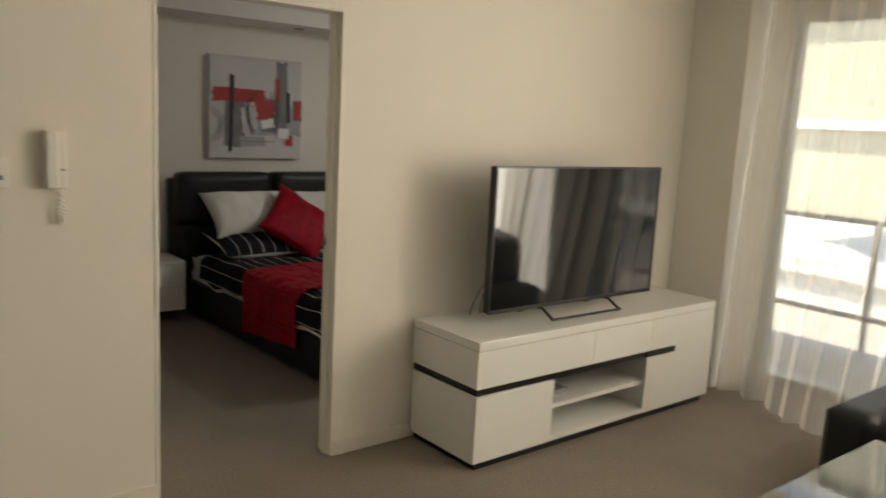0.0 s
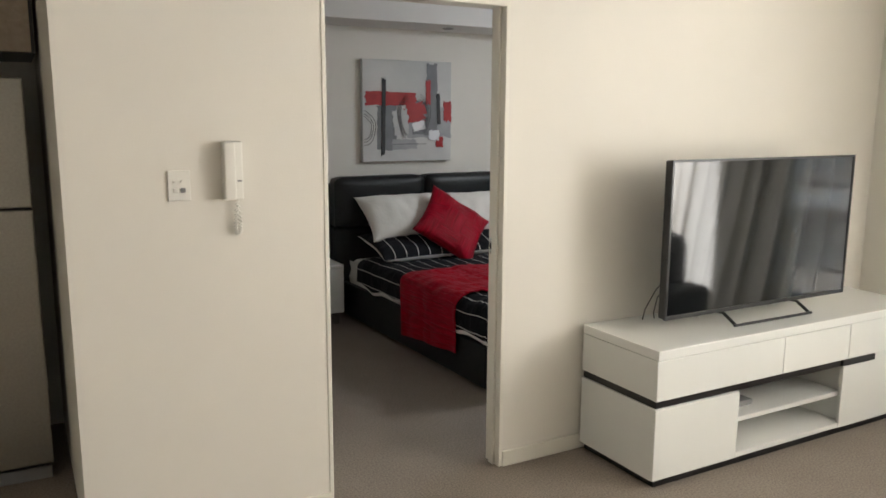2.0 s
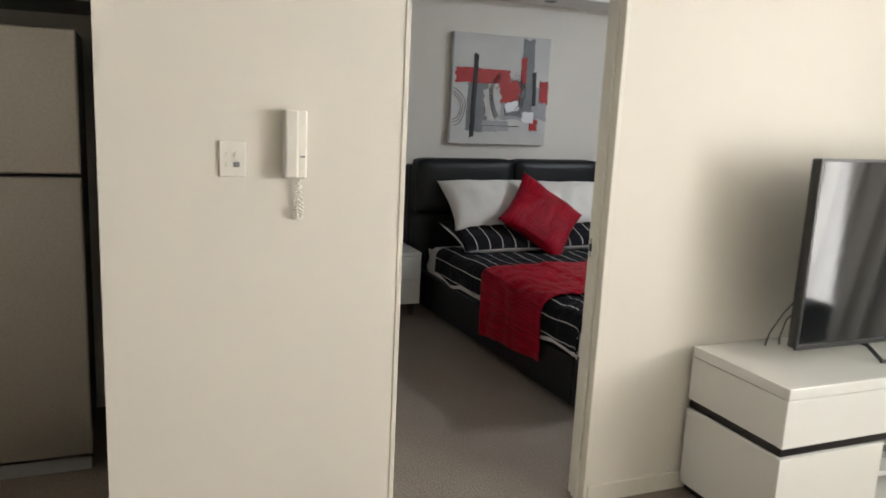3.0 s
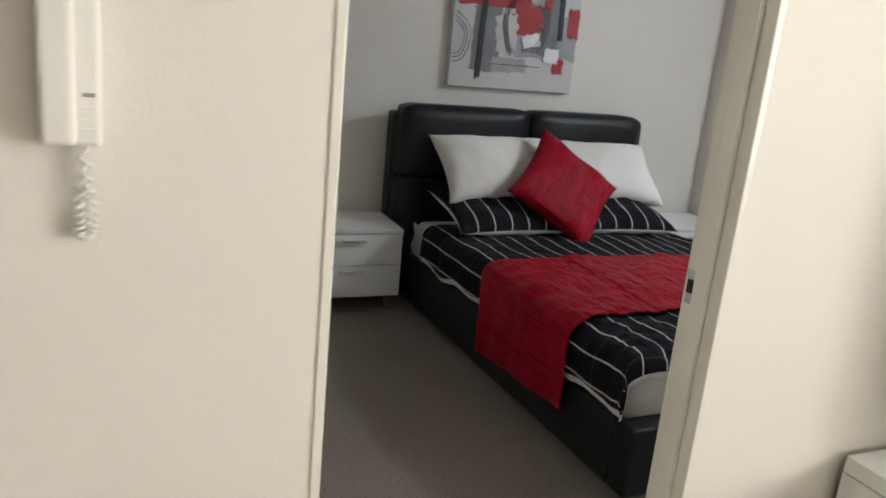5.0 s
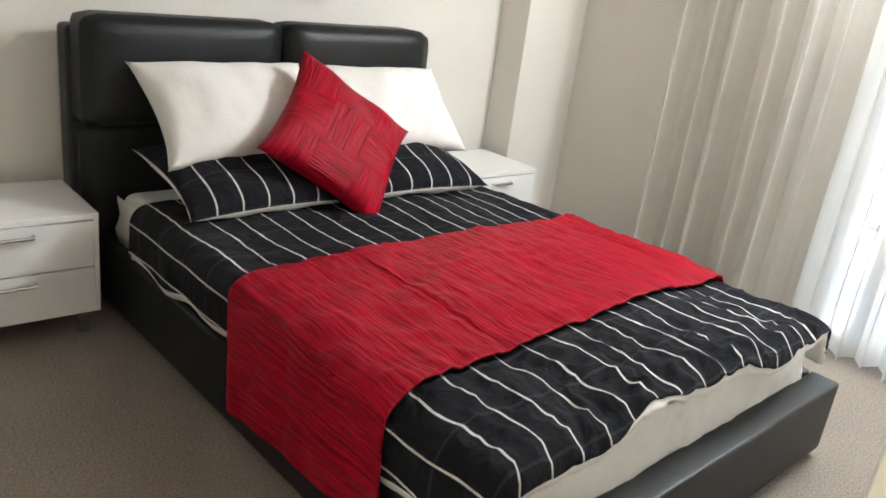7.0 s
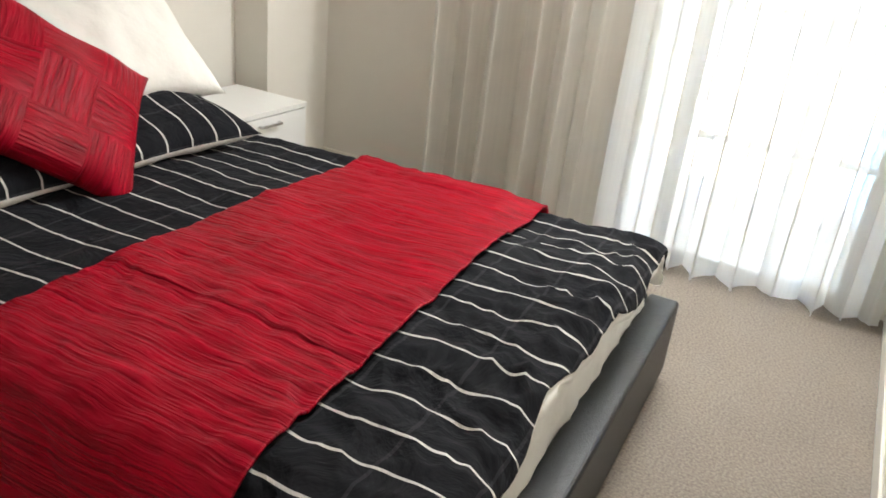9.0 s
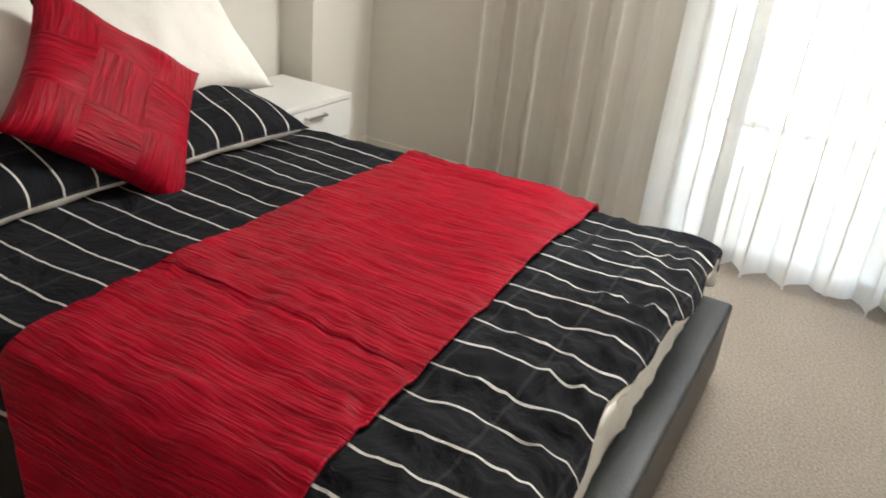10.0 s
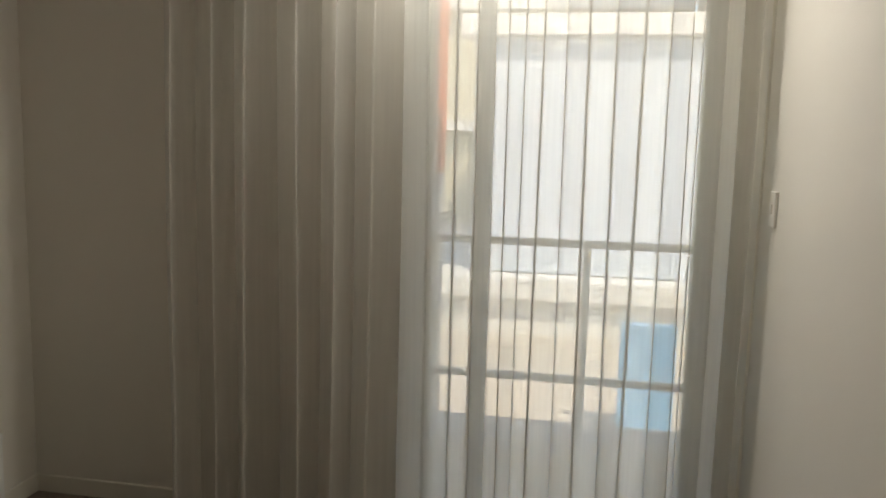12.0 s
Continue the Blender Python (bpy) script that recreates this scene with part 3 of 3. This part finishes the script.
def pillow(name, w, h, t, mat, m, label, category, seed, uv=(1, 1), pinch=0.22, sides=36):
    """A stuffed cushion, w x h x t, lying in its own x-y plane."""
    bm = bmesh.new()
    uvl = bm.loops.layers.uv.new("UVMap")
    n = sides
    layers = []
    for s in (1, -1):
        vs = []
        for i in range(n + 1):
            row = []
            for j in range(n + 1):
                a, b = 2 * i / n - 1, 2 * j / n - 1
                x = a * w / 2 * (1 - pinch * (1 - b * b) * abs(a) ** 3 * 0.5)
                y = b * h / 2 * (1 - pinch * (1 - a * a) * abs(b) ** 3 * 0.5)
                fat = max(0.0, (1 - a ** 4) * (1 - b ** 4)) ** 0.55
                z = s * (t / 2 * fat * (0.8 + 0.2 * (1 - a * a) * (1 - b * b)))
                z += 0.02 * noise.noise(Vector((x * 5 + seed, y * 5, s * 3.0))) * fat
                z += 0.012 * noise.noise(Vector((x * 12 + seed, y * 7, 5.0))) * fat
                row.append(bm.verts.new((x, y, z)))
            vs.append(row)
        layers.append(vs)
        for i in range(n):
            for j in range(n):
                q = [(i, j), (i + 1, j), (i + 1, j + 1), (i, j + 1)]
                if s < 0:
                    q = q[::-1]
                f = bm.faces.new([vs[p][r] for p, r in q])
                for lp, (p, r) in zip(f.loops, q):
                    lp[uvl].uv = (p / n * w * uv[0], r / n * h * uv[1])
                if isinstance(mat, list) and s < 0:
                    f.material_index = 1
    bmesh.ops.remove_doubles(bm, verts=bm.verts[:], dist=0.0005)
    ob = mesh_object(name, bm, mat, smooth=True)
    ob.matrix_world = m
    return tagged(ob, label, category)


pillow("pillow", 0.72, 0.46, 0.20, COTTON, pose(3.50, 6.10, 0.80, 42, 0, 3), "plump white pillow leaning on the headboard", "pillow", 1.0)
pillow("pillow", 0.68, 0.46, 0.20, COTTON, pose(4.20, 6.12, 0.79, 42, 0, -4), "plump white pillow leaning on the headboard behind a red cushion", "pillow", 7.0)
pillow("sham_pillow", 0.70, 0.46, 0.14, [STRIPED, COTTON], pose(3.47, 5.93, 0.605, 16, 0, 3), "black pillow with thin white stripes and white back", "pillow", 3.0)
pillow("sham_pillow", 0.70, 0.46, 0.14, [STRIPED, COTTON], pose(4.13, 5.94, 0.60, 14, 0, -2), "black pillow with thin white stripes, under a white pillow", "pillow", 5.0)
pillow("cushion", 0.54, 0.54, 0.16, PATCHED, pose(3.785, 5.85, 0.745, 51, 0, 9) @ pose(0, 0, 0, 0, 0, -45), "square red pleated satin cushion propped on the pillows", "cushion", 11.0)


# the whole bed stands a little askew to the wall
for ob in (BED, mattress, duvet, runner):
    turn = Matrix.Translation((3.86, 5.3, 0)) @ Matrix.Rotation(radians(1.6), 4, "Z") @ Matrix.Translation((-3.86, -5.3, 0))
    ob.matrix_world = turn @ Matrix.Translation(ob.location)


def nightstand(x0, w):
    y0, y1, z0, z1 = 6.085, 6.50, 0.095, 0.465
    n = empty("nightstand", (x0 + w / 2, (y0 + y1) / 2, 0), label="white two-drawer nightstand on short steel legs", category="nightstand", group="nightstands beside the bed")
    part("top", box(x0, x0 + w, y0 - 0.004, y1, z1 - 0.022, z1, 0.002), SATIN, n)
    part("side_panel", box(x0, x0 + 0.016, y0, y1, z0, z1 - 0.022, 0.001), SATIN, n)
    part("side_panel", box(x0 + w - 0.016, x0 + w, y0, y1, z0, z1 - 0.022, 0.001), SATIN, n)
    part("bottom", box(x0 + 0.016, x0 + w - 0.016, y0, y1, z0, z0 + 0.016), SATIN, n)
    part("back", box(x0 + 0.016, x0 + w - 0.016, y1 - 0.01, y1, z0 + 0.016, z1 - 0.022), SATIN, n)
    half = (z1 - 0.026 - z0 - 0.006) / 2
    for k in range(2):
        za = z0 + 0.004 + k * (half + 0.003)
        d = part("drawer", box(x0 + 0.017, x0 + w - 0.017, y0 - 0.002, y0 + 0.38, za, za + half - 0.002, 0.0015), SATIN, n)
        bm = tube([(x0 + w / 2 - 0.062, y0, za + half - 0.035), (x0 + w / 2 - 0.06, y0 - 0.022, za + half - 0.035), (x0 + w / 2 + 0.06, y0 - 0.022, za + half - 0.035), (x0 + w / 2 + 0.062, y0, za + half - 0.035)], 0.0065)
        part("handle", bm, CHROME, d, "satin chrome bar handle")
    for lx in (x0 + 0.03, x0 + w - 0.07):
        for ly in (y0 + 0.03, y1 - 0.07):
            part("leg", box(lx, lx + 0.04, ly, ly + 0.04, 0, z0, 0.002), CHROME, n, "brushed steel leg")
    return n


nightstand(2.435, 0.54)
nightstand(4.69, 0.51)

# painting
PX0, PX1, PZ0, PZ1, PY = 3.33, 4.147, 1.205, 2.025, 6.522
ART = empty("painting", ((PX0 + PX1) / 2, PY, PZ0), label="abstract canvas in grey, white, red and black", category="painting")


def canvas_material():
    m = material("painted_canvas", (0.62, 0.62, 0.60), 0.6, mottled=0.14, scale=5.0, bump=(220, 0.0008))
    return m


GREY1 = material("grey_acrylic", (0.20, 0.205, 0.215), 0.55, mottled=0.3, scale=9, bump=(120, 0.001))
GREY2 = material("light_grey_acrylic", (0.38, 0.385, 0.40), 0.55, mottled=0.25, scale=8, bump=(120, 0.001))
REDP = material("red_acrylic", (0.42, 0.02, 0.02), 0.5, mottled=0.35, scale=14, bump=(120, 0.001))
BLACKP = material("black_acrylic", (0.012, 0.012, 0.013), 0.5, mottled=0.3, scale=20)
WHITEP = material("white_foil", (0.85, 0.87, 0.88), 0.3, mottled=0.05)
part("canvas", box(PX0, PX1, PY, HY - 0.002, PZ0, PZ1, 0.004), canvas_material(), ART)
layer = [0]


def patch(name, u0, u1, v0, v1, mat, turn=0.0, rough=0.012):
    """A brushed patch of paint with uneven edges, a little proud of the canvas."""
    layer[0] += 1
    rnd = random.Random(layer[0] * 7)
    w, h = PX1 - PX0, PZ1 - PZ0
    cx, cz = PX0 + (u0 + u1) / 2 * w, PZ1 - (v0 + v1) / 2 * h
    hw, hh = (u1 - u0) / 2 * w, (v1 - v0) / 2 * h
    pts = []
    for k in range(40):
        f = k / 40 * 4
        e, q = int(f), f - int(f)
        a, b = ((-1 + 2 * q, -1), (1, -1 + 2 * q), (1 - 2 * q, 1), (-1, 1 - 2 * q))[e]
        pts.append((a * hw + rnd.uniform(-1, 1) * rough * min(1, hw * 12), b * hh + rnd.uniform(-1, 1) * rough * min(1, hh * 12)))
    c, s = math.cos(radians(turn)), math.sin(radians(turn))
    y = PY - 0.0006 * layer[0] - 0.0006
    bm = bmesh.new()
    front = [bm.verts.new((min(PX1, max(PX0, cx + a * c - b * s)), y, min(PZ1, max(PZ0, cz + a * s + b * c)))) for a, b in pts]
    f = bm.faces.new(front)
    r = bmesh.ops.extrude_face_region(bm, geom=[f])
    for v in r["geom"]:
        if isinstance(v, bmesh.types.BMVert):
            v.co.y = PY
    bmesh.ops.recalc_face_normals(bm, faces=bm.faces[:])
    part(name, bm, mat, ART)


patch("grey_patch", 0.50, 1.0, 0.46, 0.76, GREY2)
patch("grey_patch", 0.71, 0.83, 0.02, 0.46, GREY1)
patch("grey_patch", 0.16, 0.36, 0.44, 0.88, GREY1)
patch("grey_patch", 0.32, 0.60, 0.78, 0.88, GREY2)
patch("grey_patch", 0.55, 0.84, 0.40, 0.74, GREY1)
patch("red_patch", 0.03, 0.58, 0.31, 0.44, REDP)
patch("red_patch", 0.70, 0.755, 0.19, 0.43, REDP)
patch("red_patch", 0.91, 1.0, 0.40, 0.60, REDP)
patch("red_patch", 0.45, 0.68, 0.41, 0.62, REDP, rough=0.03)
patch("red_patch", 0.82, 0.90, 0.76, 0.86, REDP)
patch("pale_patch", 0.33, 0.50, 0.48, 0.74, material("pale_grey_acrylic", (0.55, 0.55, 0.54), 0.6, mottled=0.15, scale=10), 4)
patch("black_stroke", 0.205, 0.245, 0.19, 0.93, BLACKP, -1)
patch("black_stroke", 0.83, 0.865, 0.33, 0.62, BLACKP, 2)
patch("foil_patch", 0.545, 0.69, 0.60, 0.69, WHITEP, 12)
patch("foil_patch", 0.73, 0.85, 0.69, 0.79, WHITEP, -4)
patch("black_stroke", 0.31, 0.70, 0.825, 0.829, BLACKP)


def arc(u, v, r, a0, a1, width=0.0022):
    w, h = PX1 - PX0, PZ1 - PZ0
    pts = []
    for k in range(25):
        a = radians(a0 + (a1 - a0) * k / 24)
        rr = r * (1 + 0.03 * math.sin(5 * a))
        pts.append((max(PX0 + 0.002, PX0 + u * w + rr * w * math.cos(a)), PY - 0.011, PZ1 - v * h + rr * 1.25 * h * math.sin(a)))
    part("ink_line", tube(pts, width, 5), BLACKP, ART)


for r in (0.09, 0.11, 0.135):
    arc(0.0, 0.67, r, -85, 85)
for r in (0.17, 0.185, 0.20):
    arc(0.58, 0.55, r, 120, 235)
for r in (0.13, 0.15, 0.17):
    arc(0.58, 0.53, r, -60, 70, 0.0018)

sw = empty("light_switch", (5.53, WY1, 1.26), label="white wall switch plate beside the bedroom curtain", category="light switch")
part("plate", box(5.49, 5.565, WY1, WY1 + 0.010, 1.262, 1.374, 0.003), IVORY, sw)
part("rocker", box(5.515, 5.54, WY1 + 0.010, WY1 + 0.014, 1.305, 1.335, 0.001), IVORY, sw)
dl = empty("downlight", (4.0, 6.32, 2.275), label="small recessed downlight in the bulkhead", category="downlight")
bm = bmesh.new()
bmesh.ops.create_cone(bm, cap_ends=True, segments=28, radius1=0.05, radius2=0.045, depth=0.006, matrix=Matrix.Translation((4.0, 6.32, 2.272)))
part("trim_ring", bm, CHROME, dl)
bm = bmesh.new()
bmesh.ops.create_cone(bm, cap_ends=True, segments=24, radius1=0.032, radius2=0.032, depth=0.004, matrix=Matrix.Translation((4.0, 6.32, 2.268)))
part("lamp_face", bm, GREYPL, dl)

# ---- living room ----
KX0, KX1, KY0, KY1 = 3.125, 5.00, 2.94, 3.43
CAB = empty("media_cabinet", ((KX0 + KX1) / 2, 3.19, 0), label="white gloss media cabinet with black recessed stripe and open shelves", category="cabinet")
part("plinth", box(KX0 + 0.03, KX1 - 0.03, KY0 + 0.025, KY1, 0, 0.04), BLACK, CAB, "black plinth")
part("top", box(KX0, KX1, KY0 - 0.002, KY1, 0.578, 0.62, 0.003), LACQUER, CAB)
part("upper_body", box(KX0 + 0.001, 4.405, KY0 + 0.02, KY1, 0.40, 0.575), LACQUER, CAB)
for a, b in ((KX0, 3.916), (3.920, 4.403)):
    part("drawer", box(a, b, KY0, KY0 + 0.02, 0.398, 0.575, 0.002), LACQUER, CAB)
part("stripe", box(KX0 + 0.012, 4.405, KY0 + 0.014, KY1, 0.362, 0.398), BLACK, CAB, "black recessed stripe")
part("stripe", box(4.37, 4.625, KY0 - 0.001, KY0 + 0.02, 0.364, 0.396, 0.002), BLACK, CAB, "black recessed stripe")
part("lower_body", box(KX0, 3.635, KY0 + 0.02, KY1, 0.04, 0.362, 0.002), LACQUER, CAB)
part("door", box(KX0, 3.635, KY0, KY0 + 0.02, 0.042, 0.360, 0.002), LACQUER, CAB)
part("right_body", box(4.41, KX1, KY0 + 0.02, KY1, 0.04, 0.577, 0.002), LACQUER, CAB)
bm = box(4.407, KX1, KY0, KY0 + 0.018, 0.398, 0.576, 0.001)
box(4.375, KX1, KY0, KY0 + 0.0178, 0.042, 0.362, 0.001, bm=bm)
box(4.627, KX1, KY0, KY0 + 0.0175, 0.362, 0.398, bm=bm)
part("door", bm, LACQUER, CAB)
part("back_panel", box(3.635, 4.41, KY1 - 0.03, KY1, 0.04, 0.362), SATIN, CAB)
part("shelf", box(3.635, 4.41, KY0 + 0.03, KY1 - 0.03, 0.20, 0.222, 0.001), SATIN, CAB)
part("shelf", box(3.635, 4.41, KY0 + 0.004, KY1 - 0.03, 0.042, 0.066, 0.001), SATIN, CAB)

TVE = empty("television", (3.98, 3.15, 0.62), label="large flat television on splayed black feet", category="television")
tx0, tx1, tz0, tz1, ty = 3.345, 4.608, 0.677, 1.394, 3.135
part("body", box(tx0 + 0.002, tx1 - 0.002, ty + 0.012, ty + 0.05, tz0 + 0.002, tz1 - 0.002, 0.008), PLASTIC, TVE)
bm = box(tx0, tx1, ty, ty + 0.014, tz1 - 0.010, tz1)
box(tx0, tx1, ty, ty + 0.014, tz0, tz0 + 0.018, bm=bm)
box(tx0, tx0 + 0.010, ty, ty + 0.014, tz0 + 0.018, tz1 - 0.010, bm=bm)
box(tx1 - 0.010, tx1, ty, ty + 0.014, tz0 + 0.018, tz1 - 0.010, bm=bm)
part("bezel", bm, PLASTIC, TVE)
part("screen", box(tx0 + 0.010, tx1 - 0.010, ty + 0.004, ty + 0.012, tz0 + 0.018, tz1 - 0.010), SCREEN, TVE, "glossy dark screen")
for x in (3.715, 4.235):
    part("foot", tube([(x - 0.02, 3.285, 0.627), (x - 0.01, 3.19, 0.672), (x - 0.005, 3.13, 0.674), (x + 0.005, 3.062, 0.628)], 0.008, 6), PLASTIC, TVE)
part("foot_bar", tube([(3.71, 3.060, 0.628), (4.25, 3.056, 0.628)], 0.007, 6), PLASTIC, TVE)

cables = empty("television_cables", (3.30, 3.34, 0.62), label="thin black cables hanging behind the television", category="cable")
part("cable", tube([(3.56, 3.19, 0.97), (3.50, 3.26, 0.88), (3.45, 3.31, 0.77), (3.42, 3.34, 0.68), (3.415, 3.35, 0.624)], 0.003, 6), PLASTIC, cables)
part("cable", tube([(3.56, 3.19, 0.92), (3.50, 3.25, 0.84), (3.455, 3.30, 0.74), (3.465, 3.33, 0.66), (3.49, 3.35, 0.624)], 0.003, 6), PLASTIC, cables)
stb = empty("set_top_box", (3.8, 3.2, 0.222), label="small dark box on the upper cabinet shelf", category="media box")
part("case", box(3.70, 3.86, 3.05, 3.2, 0.222, 0.25, 0.003), GREYPL, stb)

# intercom handset and switch plate
IC = empty("intercom_phone", (1.497, WY0, 1.28), label="ivory wall intercom handset with coiled cord", category="intercom")
part("base", box(1.452, 1.523, WY0 - 0.028, WY0, 1.280, 1.486, 0.006), IVORY, IC)


bm = box(1.451, 1.493, WY0 - 0.052, WY0 - 0.024, 1.283, 1.487, 0.008, segments=3)
part("handset", bm, IVORY, IC, "ivory handset")
for k, zz in enumerate((1.345, 1.328, 1.311, 1.30)):
    part("button", box(1.501, 1.516, WY0 - 0.031, WY0 - 0.028, zz, zz + 0.005), GREYPL if k == 0 else IVORY, IC)
pts = []
for k in range(260):
    f = k / 259
    a = f * math.tau * 22
    loop = math.sin(math.pi * f)
    pts.append((1.500 + 0.009 * math.sin(math.tau * f) + 0.0055 * math.cos(a), WY0 - 0.020 + 0.0055 * math.sin(a), 1.28 - 0.125 * abs(loop) ** 0.8))
part("cord", tube(pts, 0.0026, 5), IVORY, IC, "coiled ivory cord", smooth=True)

SP = empty("switch_plate", (1.325, WY0, 1.283), label="white wall switch plate with two dimmer knobs", category="light switch")
part("plate", box(1.287, 1.363, WY0 - 0.009, WY0, 1.283, 1.389, 0.003), IVORY, SP)
for x in (1.312, 1.336):
    part("knob", rod((x, WY0 - 0.009, 1.350), (x, WY0 - 0.016, 1.350), 0.007), IVORY, SP)
part("rocker", box(1.305, 1.322, WY0 - 0.014, WY0 - 0.009, 1.312, 1.328, 0.002), IVORY, SP)
part("rocker", box(1.328, 1.345, WY0 - 0.014, WY0 - 0.009, 1.312, 1.328, 0.002), GREYPL, SP)

IC.location.x += 0.032
SP.location.x += 0.012

# fridge alcove
FR = empty("fridge", (0.55, 4.6, 0), label="brushed steel two-door fridge in a dark alcove", category="fridge")
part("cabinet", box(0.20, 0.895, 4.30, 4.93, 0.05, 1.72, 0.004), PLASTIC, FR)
part("freezer_door", box(0.20, 0.898, 4.245, 4.298, 1.198, 1.72, 0.008), STEEL, FR)
part("fridge_door", box(0.20, 0.898, 4.245, 4.298, 0.085, 1.190, 0.008), STEEL, FR)
part("kickplate", box(0.21, 0.89, 4.375, 4.30, 0.0, 0.08, 0.003), GREYPL, FR)
OC = empty("overhead_cupboard", (0.5, 4.6, 1.82), label="taupe wood-look cupboard above the fridge", category="cupboard")
# Body is black, putting the shade of the gap over the fridge into colour.
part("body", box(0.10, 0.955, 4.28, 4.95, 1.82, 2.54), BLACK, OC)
part("door", box(0.10, 0.94, 4.26, 4.279, 1.822, 2.54, 0.002), WOOD, OC)

# coffee table and sofa
CT = empty("coffee_table", (3.75, 1.1, 0), label="low coffee table with clear glass top", category="coffee table")
part("glass_top", box(3.14, 4.05, 0.75, 1.62, 0.43, 0.442, 0.003), GLASS, CT)
part("shelf", box(3.22, 3.97, 0.85, 1.52, 0.12, 0.14), BLACK, CT)
for x in (3.22, 3.91):
    for y in (0.85, 1.46):
        part("leg", box(x, x + 0.06, y, y + 0.06, 0, 0.43, 0.003), BLACK, CT)
SOFA = empty("sofa", (4.7, 0.6, 0), label="dark leather sofa near the living room window", category="sofa")
part("arm", cushion_block(4.27, 5.0, 1.70, 1.95, 0.03, 0.44, 0.06, 0.06, 0), LEATHER, SOFA, smooth=True)
part("seat", cushion_block(4.30, 4.97, -0.1, 1.70, 0.05, 0.42, 0.05, 0.05, 0), LEATHER, SOFA, smooth=True)
part("back", cushion_block(4.77, 5.02, -0.1, 1.70, 0.10, 0.80, 0.06, 0.06, 0), LEATHER, SOFA, smooth=True)
